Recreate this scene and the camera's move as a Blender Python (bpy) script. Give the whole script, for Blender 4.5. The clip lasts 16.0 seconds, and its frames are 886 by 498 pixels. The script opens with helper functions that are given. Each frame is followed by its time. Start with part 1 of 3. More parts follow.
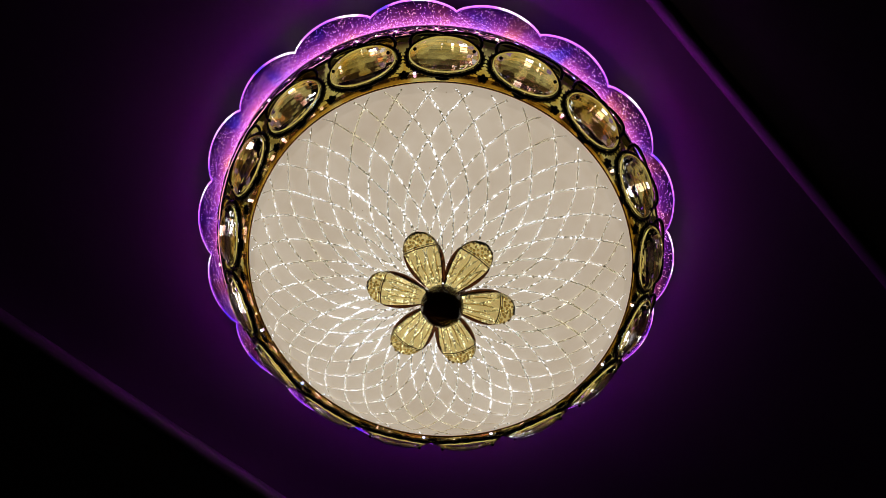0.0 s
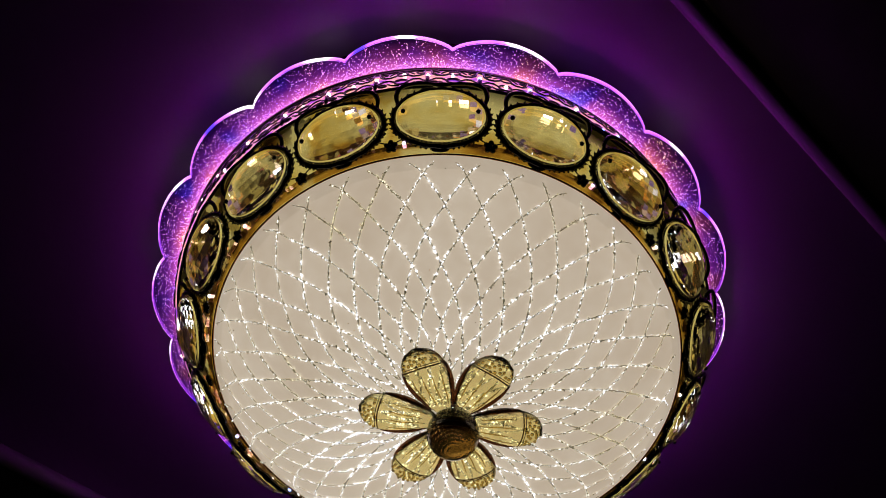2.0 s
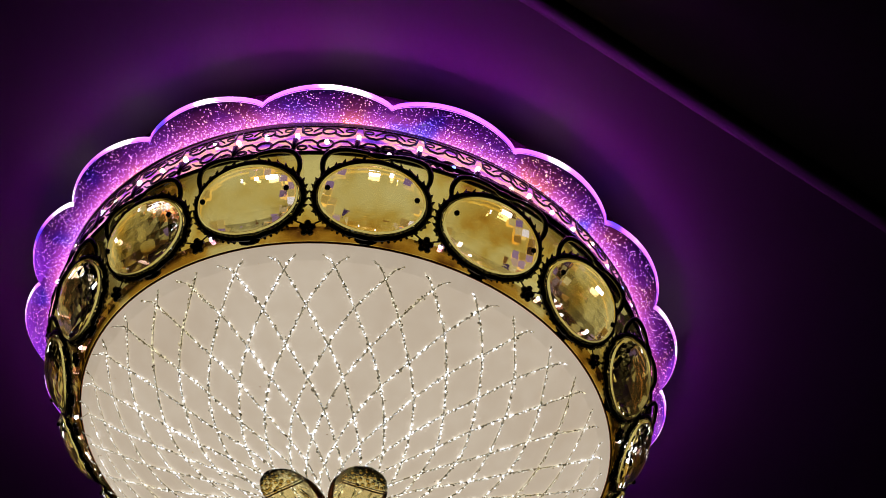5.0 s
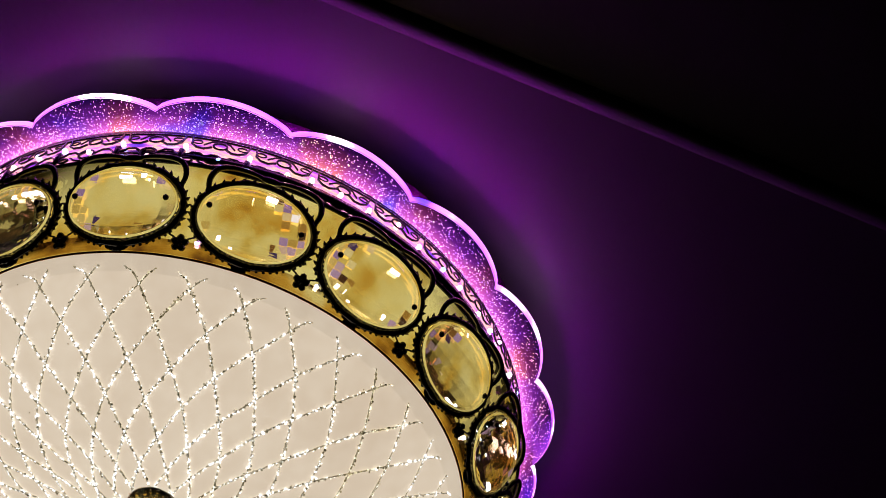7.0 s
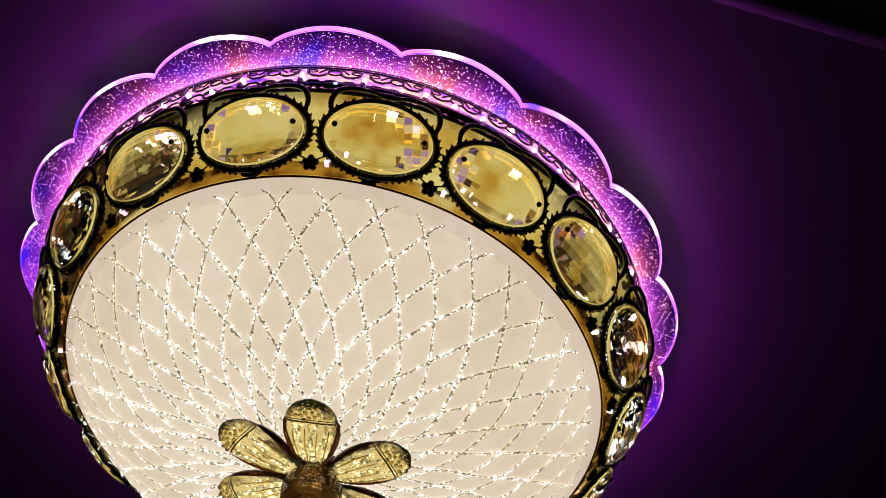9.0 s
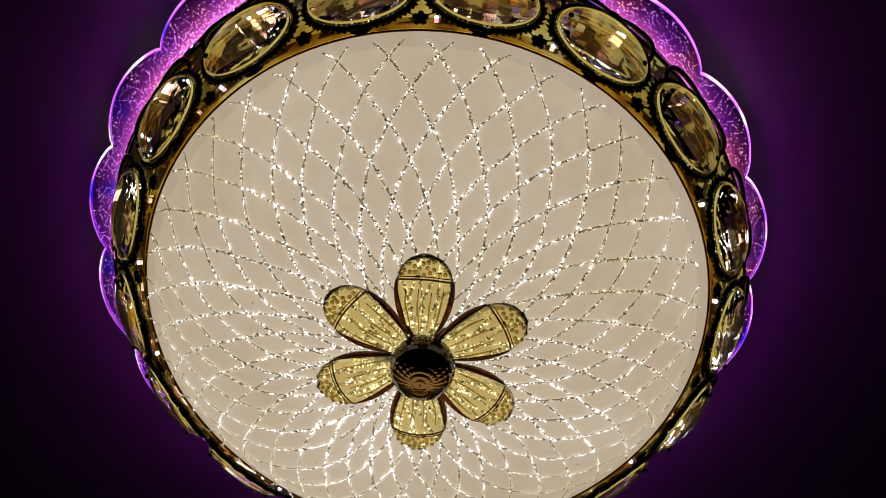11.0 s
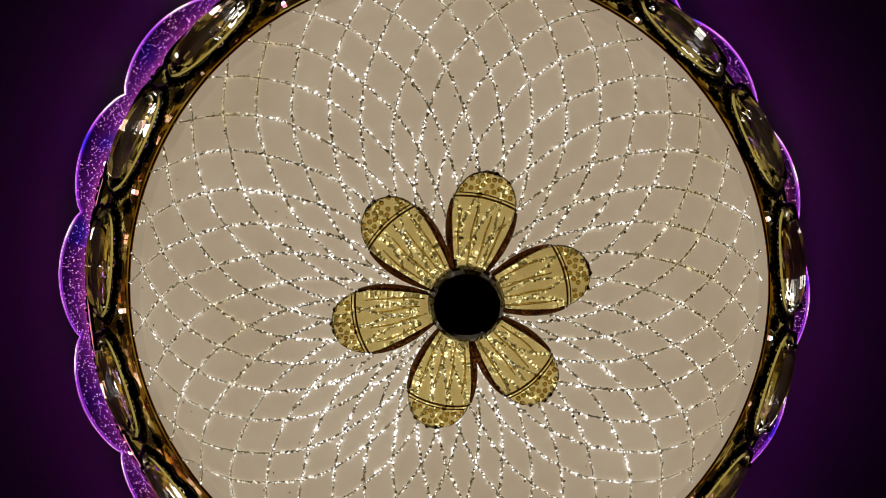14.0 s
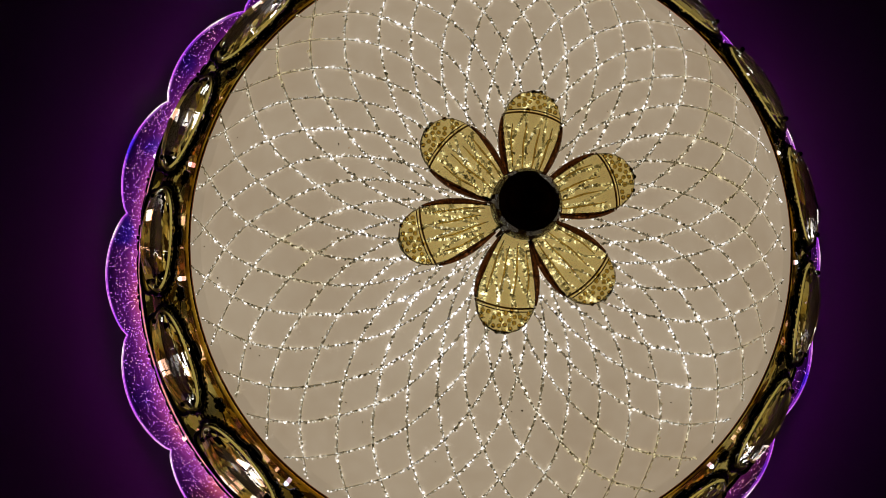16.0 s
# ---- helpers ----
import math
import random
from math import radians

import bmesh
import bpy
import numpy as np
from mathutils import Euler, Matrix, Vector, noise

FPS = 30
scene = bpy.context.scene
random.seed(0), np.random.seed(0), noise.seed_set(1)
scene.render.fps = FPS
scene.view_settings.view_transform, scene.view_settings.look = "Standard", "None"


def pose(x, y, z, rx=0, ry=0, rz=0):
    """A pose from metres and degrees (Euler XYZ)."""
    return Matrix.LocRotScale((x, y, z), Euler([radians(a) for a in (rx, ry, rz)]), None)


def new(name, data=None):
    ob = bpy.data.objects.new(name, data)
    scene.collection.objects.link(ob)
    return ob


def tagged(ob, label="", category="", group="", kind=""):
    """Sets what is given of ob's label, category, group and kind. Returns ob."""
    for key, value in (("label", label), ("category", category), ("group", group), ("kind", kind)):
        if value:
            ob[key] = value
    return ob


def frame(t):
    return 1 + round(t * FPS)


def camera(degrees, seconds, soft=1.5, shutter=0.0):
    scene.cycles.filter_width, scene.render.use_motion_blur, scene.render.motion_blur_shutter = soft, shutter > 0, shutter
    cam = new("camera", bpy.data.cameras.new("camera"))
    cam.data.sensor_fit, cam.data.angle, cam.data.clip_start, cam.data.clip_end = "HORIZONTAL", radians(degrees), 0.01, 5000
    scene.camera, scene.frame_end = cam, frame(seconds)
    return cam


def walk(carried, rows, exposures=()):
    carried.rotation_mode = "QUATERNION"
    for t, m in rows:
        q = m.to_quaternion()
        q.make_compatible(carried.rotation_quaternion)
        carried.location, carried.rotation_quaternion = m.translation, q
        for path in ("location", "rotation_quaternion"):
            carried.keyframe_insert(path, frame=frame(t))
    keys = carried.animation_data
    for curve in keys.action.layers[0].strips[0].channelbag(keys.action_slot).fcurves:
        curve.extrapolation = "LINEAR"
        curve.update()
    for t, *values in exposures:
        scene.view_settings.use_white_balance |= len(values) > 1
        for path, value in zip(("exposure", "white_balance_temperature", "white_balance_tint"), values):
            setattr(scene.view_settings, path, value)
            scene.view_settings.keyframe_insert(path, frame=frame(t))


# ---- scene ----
# The camera: carried below the lamp and round it.
cam = camera(48.53, 16.0, soft=0.85)
PATH = [
    (0.0, pose(0.0295, -0.3905, 1.7770, 157.88, -3.72, -4.83)),
    (0.5, pose(0.0249, -0.4121, 1.8368, 158.03, -2.51, -4.54)),
    (1.0, pose(0.0050, -0.4276, 1.8942, 156.85, 0.52, -1.21)),
    (1.5, pose(-0.0048, -0.4417, 1.9420, 155.52, 0.69, 0.27)),
    (2.0, pose(0.0043, -0.4697, 2.0105, 151.41, -2.30, -2.48)),
    (2.5, pose(0.0029, -0.4889, 2.0786, 147.89, -1.60, -2.44)),
    (3.0, pose(0.0020, -0.5043, 2.1409, 145.06, -1.36, -2.82)),
    (3.5, pose(0.0252, -0.5174, 2.1775, 143.69, -3.02, 0.40)),
    (4.0, pose(0.1071, -0.5329, 2.1891, 143.02, -3.99, 0.83)),
    (4.2, pose(0.1258, -0.5320, 2.1904, 143.13, -3.67, 2.55)),
    (6.3, pose(0.3321, -0.4439, 2.2061, 144.22, -5.24, 19.60)),
    (6.5, pose(0.3513, -0.4282, 2.2139, 144.95, -5.15, 20.67)),
    (7.0, pose(0.3967, -0.3900, 2.2265, 145.61, -6.49, 21.53)),
    (7.5, pose(0.4028, -0.3809, 2.2258, 145.65, -6.77, 23.41)),
    (8.0, pose(0.3931, -0.3682, 2.2383, 145.35, -7.29, 26.01)),
    (8.5, pose(0.3604, -0.3603, 2.2017, 144.81, -6.40, 28.02)),
    (9.0, pose(0.3509, -0.3727, 2.1762, 144.41, -5.91, 28.46)),
    (9.5, pose(0.3365, -0.3800, 2.1485, 145.24, -5.17, 27.67)),
    (10.0, pose(0.2879, -0.3527, 2.1218, 149.27, -3.84, 28.54)),
    (10.2, pose(0.2622, -0.3339, 2.1089, 149.96, -3.42, 29.74)),
    (12.3, pose(0.1331, -0.1681, 2.0727, 166.11, -1.95, 24.84)),
    (12.5, pose(0.1192, -0.1565, 2.0713, 167.54, -1.68, 24.09)),
    (13.0, pose(0.0817, -0.1285, 2.0727, 169.45, -0.82, 20.87)),
    (13.5, pose(0.0471, -0.1076, 2.0838, 172.41, -0.03, 19.69)),
    (14.0, pose(0.0169, -0.0786, 2.0876, 174.77, 0.45, 18.34)),
    (14.5, pose(-0.0191, -0.0271, 2.0747, 178.03, 1.73, 19.63)),
    (15.0, pose(-0.0464, 0.0074, 2.0653, -179.06, 3.00, 20.46)),
    (15.5, pose(-0.0761, 0.0333, 2.0615, -175.81, 3.48, 22.10)),
    (16.0, pose(-0.0939, 0.0409, 2.0566, -173.78, 3.53, 22.65)),
]
EXPOSURES = [(0.0, 0.03, 6500, 10), (3.0, 0.05, 6500, 10), (4.2, 0.02, 6500, 10), (6.3, 0.34, 6500, 10), (7.0, 0.46, 6500, 10), (8.0, 0.63, 6500, 10), (9.0, 0.56, 6500, 10), (10.2, 0.22, 6600, 10), (12.3, -0.31, 7300, 10), (14.0, -0.47, 7300, 10), (16.0, -0.54, 7300, 10)]
walk(cam, PATH, EXPOSURES)

# Light: a dark room; the lamp alone gives light.
world = bpy.data.worlds.new("night")
scene.world = world
world.use_nodes = True
world.node_tree.nodes["Background"].inputs[0].default_value = (0.0004, 0.0002, 0.0006, 1)
world.node_tree.nodes["Background"].inputs[1].default_value = 1.0

BOWL_GLOW = 0.50
EDGE_GLOW = 2.6
DOT_GLOW = 1.8
RING_GLOW = 1.15
STRIP_GLOW = 26.0
BAND_GLOW = 0.36

LAMP_Z = 2.75
CEILING_Z = LAMP_Z + 0.031
LOBES = 18
LOBE = 2 * math.pi / LOBES
STONES = 17
STEP = 2 * math.pi / STONES
NOTCH = radians(-89.5)
GEM = radians(-92.9)
FLORET = radians(-103.7)
PETAL = radians(-115.7)


# The ceiling and the lamp's rim lie in one slightly sloping plane.
SLOPE = Matrix(((1, 0, 0, 0), (0, 1, 0, 0), (0.0041, -0.0061, 1, 0), (0, 0, 0, 1)))
# The band of stones and the rim hang a few millimetres off the bowl's axis.
BAND_AT = Matrix.Translation((-0.0026, 0.0022, 0))
FLORET_AT = Matrix.Translation((-0.0014, 0.0012, 0))
RING_AT = Matrix.Translation((-0.0078, 0.0040, 0))
RIM_AT = Matrix.Translation((-0.0102, 0.0041, 0))


# ---- materials ----
def material(name):
    m = bpy.data.materials.new(name)
    m.use_nodes = True
    return m, m.node_tree.nodes, m.node_tree.links, m.node_tree.nodes["Principled BSDF"]


def add_noise(nodes, links, scale, detail=4.0, coords="Object"):
    tc = nodes.new("ShaderNodeTexCoord")
    n = nodes.new("ShaderNodeTexNoise")
    n.inputs["Scale"].default_value = scale
    n.inputs["Detail"].default_value = detail
    links.new(tc.outputs[coords], n.inputs["Vector"])
    return n


def add_ramp(nodes, links, source, stops):
    r = nodes.new("ShaderNodeValToRGB")
    while len(r.color_ramp.elements) < len(stops):
        r.color_ramp.elements.new(0.5)
    for e, (p, c) in zip(r.color_ramp.elements, stops):
        e.position, e.color = p, (*c, 1)
    links.new(source, r.inputs["Fac"])
    return r


def add_bump(nodes, links, bsdf, source, strength, distance):
    b = nodes.new("ShaderNodeBump")
    b.inputs["Strength"].default_value = strength
    b.inputs["Distance"].default_value = distance
    links.new(source, b.inputs["Height"])
    links.new(b.outputs["Normal"], bsdf.inputs["Normal"])


def surface(name, low, high, rough, scale, metal=0.0, bump=0.2, distance=0.001):
    m, n, l, b = material(name)
    a = add_noise(n, l, scale)
    r = add_ramp(n, l, a.outputs["Fac"], [(0.3, low), (0.7, high)])
    l.new(r.outputs["Color"], b.inputs["Base Color"])
    b.inputs["Roughness"].default_value = rough
    b.inputs["Metallic"].default_value = metal
    fine = add_noise(n, l, scale * 12)
    add_bump(n, l, b, fine.outputs["Fac"], bump, distance)
    return m


def milk_glass(name, light):
    """White frosted glass, lit through by the bulbs behind it."""
    m, n, l, b = material(name)
    coarse = add_noise(n, l, 11, 6)
    fine = add_noise(n, l, 90)
    mix = n.new("ShaderNodeMath")
    mix.operation = "MULTIPLY_ADD"
    mix.inputs[1].default_value = 0.45
    l.new(fine.outputs["Fac"], mix.inputs[0])
    l.new(coarse.outputs["Fac"], mix.inputs[2])
    r = add_ramp(n, l, mix.outputs["Value"], [(0.50, (0.91, 0.735, 0.545)), (0.90, (1.05, 0.885, 0.68))])
    b.inputs["Base Color"].default_value = (0.75, 0.7, 0.62, 1)
    b.inputs["Roughness"].default_value = 0.35
    l.new(r.outputs["Color"], b.inputs["Emission Color"])
    b.inputs["Emission Strength"].default_value = light
    add_bump(n, l, b, fine.outputs["Fac"], 0.15, 0.0005)
    return m


def glitter():
    """Grains of glass and metal, bright, dim or dark: the sparkle is set as each grain's glow."""
    m, n, l, b = material("glitter")
    g = n.new("ShaderNodeNewGeometry")
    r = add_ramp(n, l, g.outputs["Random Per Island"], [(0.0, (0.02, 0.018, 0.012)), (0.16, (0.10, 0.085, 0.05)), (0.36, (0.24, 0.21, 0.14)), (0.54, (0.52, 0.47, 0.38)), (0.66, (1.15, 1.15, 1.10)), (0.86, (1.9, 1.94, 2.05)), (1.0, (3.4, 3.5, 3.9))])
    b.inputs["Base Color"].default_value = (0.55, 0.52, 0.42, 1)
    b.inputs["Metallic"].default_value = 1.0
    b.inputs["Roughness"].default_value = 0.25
    # Zones of stronger and weaker sparkle, painted into the glow.
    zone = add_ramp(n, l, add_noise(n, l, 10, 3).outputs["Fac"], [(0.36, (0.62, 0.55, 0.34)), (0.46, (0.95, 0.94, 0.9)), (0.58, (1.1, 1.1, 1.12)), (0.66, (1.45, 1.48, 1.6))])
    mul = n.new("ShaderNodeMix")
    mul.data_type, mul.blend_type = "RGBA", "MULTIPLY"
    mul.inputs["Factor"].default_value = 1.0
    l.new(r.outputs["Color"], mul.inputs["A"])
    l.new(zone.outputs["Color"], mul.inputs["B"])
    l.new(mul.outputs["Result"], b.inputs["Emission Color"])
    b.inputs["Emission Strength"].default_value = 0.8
    return m


def clear_glass(name, tint, ior=1.5, rough=0.0, ripple=0):
    m, n, l, b = material(name)
    b.inputs["Base Color"].default_value = (*tint, 1)
    b.inputs["Transmission Weight"].default_value = 1.0
    b.inputs["IOR"].default_value = ior
    b.inputs["Roughness"].default_value = rough
    if ripple:
        add_bump(n, l, b, add_noise(n, l, ripple).outputs["Fac"], 0.6, 0.0012)
    return m


def slant_gloss(n, l, b, most):
    """Seen at a slant the film turns from its set glow to plain mirror."""
    w = n.new("ShaderNodeLayerWeight")
    w.inputs["Blend"].default_value = 0.5
    r = add_ramp(n, l, w.outputs["Facing"], [(0.27, (0.0, 0.0, 0.0)), (0.52, (most, most, most))])
    g = n.new("ShaderNodeBsdfGlossy")
    g.inputs["Color"].default_value = (0.80, 0.46, 0.34, 1)
    g.inputs["Roughness"].default_value = 0.12
    x = n.new("ShaderNodeMixShader")
    # Patches that keep the glow stand for copper reflections.
    patch = add_ramp(n, l, add_noise(n, l, 85, 5).outputs["Fac"], [(0.535, (1.0, 1.0, 1.0)), (0.555, (0.40, 0.40, 0.40))])
    mul = n.new("ShaderNodeMix")
    mul.data_type, mul.blend_type = "RGBA", "MULTIPLY"
    mul.inputs["Factor"].default_value = 1.0
    l.new(r.outputs["Color"], mul.inputs["A"])
    l.new(patch.outputs["Color"], mul.inputs["B"])
    l.new(mul.outputs["Result"], x.inputs[0])
    l.new(b.outputs[0], x.inputs[1])
    l.new(g.outputs[0], x.inputs[2])
    l.new(x.outputs[0], n["Material Output"].inputs["Surface"])


def gold_film(name, stops):
    """Gold mirror film with fine scratches, its patchy reflections set as a faint glow."""
    m, n, l, b = material(name)
    a = add_noise(n, l, 60)
    r = add_ramp(n, l, a.outputs["Fac"], [(0.35, (0.62, 0.43, 0.13)), (0.7, (0.80, 0.62, 0.25))])
    l.new(r.outputs["Color"], b.inputs["Base Color"])
    b.inputs["Metallic"].default_value = 1.0
    b.inputs["Roughness"].default_value = 0.16
    s = add_noise(n, l, 30, 7)
    s.inputs["Distortion"].default_value = 0.3
    crack = n.new("ShaderNodeTexVoronoi")
    crack.feature = "DISTANCE_TO_EDGE"
    crack.inputs["Scale"].default_value = 75
    crack.inputs["Randomness"].default_value = 1.0
    bend = add_noise(n, l, 30, 3)
    l.new(bend.outputs["Color"], crack.inputs["Vector"])
    dark = add_ramp(n, l, crack.outputs["Distance"], [(0.0, (0.55, 0.50, 0.42)), (0.035, (1.0, 1.0, 1.0))])
    e = add_ramp(n, l, s.outputs["Fac"], stops)
    tone = n.new("ShaderNodeMix")
    tone.data_type, tone.blend_type = "RGBA", "MULTIPLY"
    tone.inputs["Factor"].default_value = 1.0
    l.new(e.outputs["Color"], tone.inputs["A"])
    l.new(dark.outputs["Color"], tone.inputs["B"])
    l.new(tone.outputs["Result"], b.inputs["Emission Color"])
    b.inputs["Emission Strength"].default_value = BAND_GLOW
    add_bump(n, l, b, a.outputs["Fac"], 0.15, 0.0006)
    slant_gloss(n, l, b, 0.97)
    return m


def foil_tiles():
    """Little tiles behind the stones: facet reflections and sparkles, each set as its own glow."""
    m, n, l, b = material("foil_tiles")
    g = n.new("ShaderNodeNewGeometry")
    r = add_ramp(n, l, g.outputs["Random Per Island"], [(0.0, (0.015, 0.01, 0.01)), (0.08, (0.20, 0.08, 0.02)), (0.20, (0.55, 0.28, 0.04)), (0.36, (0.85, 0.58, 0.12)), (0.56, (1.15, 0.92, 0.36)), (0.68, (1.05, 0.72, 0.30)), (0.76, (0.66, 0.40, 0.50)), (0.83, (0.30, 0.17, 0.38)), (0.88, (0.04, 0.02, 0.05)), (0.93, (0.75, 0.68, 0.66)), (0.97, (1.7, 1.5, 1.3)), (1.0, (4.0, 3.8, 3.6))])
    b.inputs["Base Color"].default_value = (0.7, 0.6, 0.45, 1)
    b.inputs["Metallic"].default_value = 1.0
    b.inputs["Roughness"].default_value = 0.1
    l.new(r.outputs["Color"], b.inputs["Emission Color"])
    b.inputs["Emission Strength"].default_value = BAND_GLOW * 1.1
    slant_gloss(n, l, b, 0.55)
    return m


def ring_backing():
    """Mirror film behind the openwork; the coloured diodes' reflections are set as glow."""
    m, n, l, b = material("ring_backing")
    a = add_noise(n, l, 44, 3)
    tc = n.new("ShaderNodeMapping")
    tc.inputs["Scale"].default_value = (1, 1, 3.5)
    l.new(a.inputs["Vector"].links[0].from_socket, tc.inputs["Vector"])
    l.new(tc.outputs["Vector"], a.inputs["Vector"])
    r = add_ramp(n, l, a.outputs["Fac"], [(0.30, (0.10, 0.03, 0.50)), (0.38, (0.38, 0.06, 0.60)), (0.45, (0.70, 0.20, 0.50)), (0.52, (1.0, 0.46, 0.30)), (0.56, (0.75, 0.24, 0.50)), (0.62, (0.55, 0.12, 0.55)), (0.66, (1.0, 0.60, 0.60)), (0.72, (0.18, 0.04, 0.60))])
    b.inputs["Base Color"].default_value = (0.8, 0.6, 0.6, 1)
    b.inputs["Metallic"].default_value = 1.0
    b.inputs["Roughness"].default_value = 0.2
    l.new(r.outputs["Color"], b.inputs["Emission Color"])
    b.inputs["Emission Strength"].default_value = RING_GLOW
    return m


def acrylic():
    """Clear acrylic sheet, edge-lit: its scattered light is set as glow, most near the diodes at its inner rim."""
    m, n, l, b = material("acrylic")
    n.remove(b)
    out = n["Material Output"]
    tc = n.new("ShaderNodeTexCoord")
    sep = n.new("ShaderNodeSeparateXYZ")
    l.new(tc.outputs["Object"], sep.inputs[0])
    comb = n.new("ShaderNodeCombineXYZ")
    l.new(sep.outputs["X"], comb.inputs["X"])
    l.new(sep.outputs["Y"], comb.inputs["Y"])
    length = n.new("ShaderNodeVectorMath")
    length.operation = "LENGTH"
    l.new(comb.outputs[0], length.inputs[0])
    span = n.new("ShaderNodeMapRange")
    span.inputs["From Min"].default_value = 0.2315
    span.inputs["From Max"].default_value = 0.252
    l.new(length.outputs["Value"], span.inputs["Value"])
    ramp = add_ramp(n, l, span.outputs["Result"], [(0.0, (1.9, 0.55, 1.30)), (0.22, (1.0, 0.20, 0.85)), (0.50, (0.26, 0.035, 0.40)), (1.0, (0.02, 0.004, 0.07))])
    hue = add_noise(n, l, 22, 1)
    tint = add_ramp(n, l, hue.outputs["Fac"], [(0.29, (0.25, 0.4, 1.25)), (0.37, (0.9, 0.65, 1.0)), (0.54, (1.1, 0.8, 1.0)), (0.64, (1.3, 1.1, 0.5))])
    mul = n.new("ShaderNodeMix")
    mul.data_type, mul.blend_type = "RGBA", "MULTIPLY"
    mul.inputs["Factor"].default_value = 1.0
    l.new(ramp.outputs["Color"], mul.inputs["A"])
    l.new(tint.outputs["Color"], mul.inputs["B"])
    em = n.new("ShaderNodeEmission")
    em.inputs["Strength"].default_value = 0.30
    l.new(mul.outputs["Result"], em.inputs["Color"])
    tr = n.new("ShaderNodeBsdfTransparent")
    # Dark violet tint, also set to hold back light from the ceiling.
    tr.inputs["Color"].default_value = (0.16, 0.07, 0.24, 1)
    gl = n.new("ShaderNodeBsdfGlossy")
    gl.inputs["Roughness"].default_value = 0.05
    fr = n.new("ShaderNodeFresnel")
    fr.inputs["IOR"].default_value = 1.45
    mx = n.new("ShaderNodeMixShader")
    l.new(fr.outputs[0], mx.inputs[0])
    l.new(tr.outputs[0], mx.inputs[1])
    l.new(gl.outputs[0], mx.inputs[2])
    ad = n.new("ShaderNodeAddShader")
    l.new(mx.outputs[0], ad.inputs[0])
    l.new(em.outputs[0], ad.inputs[1])
    l.new(ad.outputs[0], out.inputs["Surface"])
    return m


def glow(name, stops, strength, scale=0.0, islands=False, patches=0.0):
    """Something that gives off light, its colour varying along it or from grain to grain."""
    m, n, l, b = material(name)
    if islands:
        g = n.new("ShaderNodeNewGeometry")
        source = g.outputs["Random Per Island"]
    elif scale:
        source = add_noise(n, l, scale, 1).outputs["Fac"]
    else:
        source = n.new("ShaderNodeObjectInfo").outputs["Random"]
    r = add_ramp(n, l, source, stops)
    colour = r.outputs["Color"]
    if patches:
        tint = add_ramp(n, l, add_noise(n, l, patches, 1).outputs["Fac"], [(0.29, (0.40, 0.55, 1.25)), (0.37, (0.95, 0.8, 1.05)), (0.54, (1.1, 0.9, 1.0)), (0.64, (1.3, 1.25, 0.65))])
        mul = n.new("ShaderNodeMix")
        mul.data_type, mul.blend_type = "RGBA", "MULTIPLY"
        mul.inputs["Factor"].default_value = 1.0
        l.new(colour, mul.inputs["A"])
        l.new(tint.outputs["Color"], mul.inputs["B"])
        colour = mul.outputs["Result"]
    b.inputs["Base Color"].default_value = (0.3, 0.3, 0.3, 1)
    b.inputs["Roughness"].default_value = 0.3
    l.new(colour, b.inputs["Emission Color"])
    b.inputs["Emission Strength"].default_value = strength
    return m


MILK = milk_glass("milk_glass", BOWL_GLOW)
# Same glass, dimmed: the band's shade on the lip is set in the glow.
SHADED_MILK = milk_glass("ground_glass", BOWL_GLOW * 0.90)
GLITTER = glitter()
GOLD = gold_film("gold_film", [(0.30, (0.45, 0.18, 0.02)), (0.37, (0.85, 0.45, 0.04)), (0.44, (1.0, 0.68, 0.11)), (0.52, (1.15, 0.89, 0.23)), (0.62, (1.25, 1.04, 0.34))])
# Orange tones stand for what the band mirrors near its lower edge.
ORANGE_REFLECTION = gold_film("amber_film", [(0.34, (0.20, 0.07, 0.01)), (0.44, (0.62, 0.28, 0.02)), (0.54, (0.85, 0.46, 0.05)), (0.64, (1.1, 0.85, 0.25))])
FACET_GLINTS = foil_tiles()
# Weak set glow keeps the line from going black against the bowl.
GLUE = glow("glue", [(0.35, (0.11, 0.09, 0.05)), (0.65, (0.28, 0.24, 0.16))], 0.8, 60)
BACKING = ring_backing()
ACRYLIC = acrylic()
CRYSTAL = clear_glass("crystal", (0.98, 0.97, 1.0), 1.46)
AMBER = clear_glass("amber_glass", (0.90, 0.81, 0.40), 1.42, 0.02, 180)
SMOKE = clear_glass("smoke_glass", (0.36, 0.22, 0.09), 1.5)
STUD = clear_glass("stud_glass", (0.60, 0.45, 0.16), 1.62)
DARK_AMBER = clear_glass("dark_amber_glass", (0.09, 0.048, 0.014), 1.5, 0.04, 120)
EDGE_GLASS = clear_glass("brown_glass", (0.085, 0.028, 0.008), 1.42, 0.05)
BLACK = surface("black_enamel", (0.006, 0.004, 0.004), (0.02, 0.012, 0.012), 0.22, 90, 0.3)
BLACK.node_tree.nodes["Principled BSDF"].inputs["Coat Weight"].default_value = 1.0
BROWN = surface("brown_edge", (0.04, 0.014, 0.006), (0.13, 0.05, 0.018), 0.25, 160)
COPPER = surface("copper", (0.16, 0.06, 0.03), (0.45, 0.20, 0.10), 0.25, 40, 1.0)
EDGE = glow("lit_edge", [(0.33, (0.08, 0.03, 1.0)), (0.41, (0.46, 0.09, 0.85)), (0.57, (0.64, 0.17, 0.86)), (0.63, (0.82, 0.48, 0.9)), (0.67, (1.0, 0.85, 1.0))], EDGE_GLOW, 34)
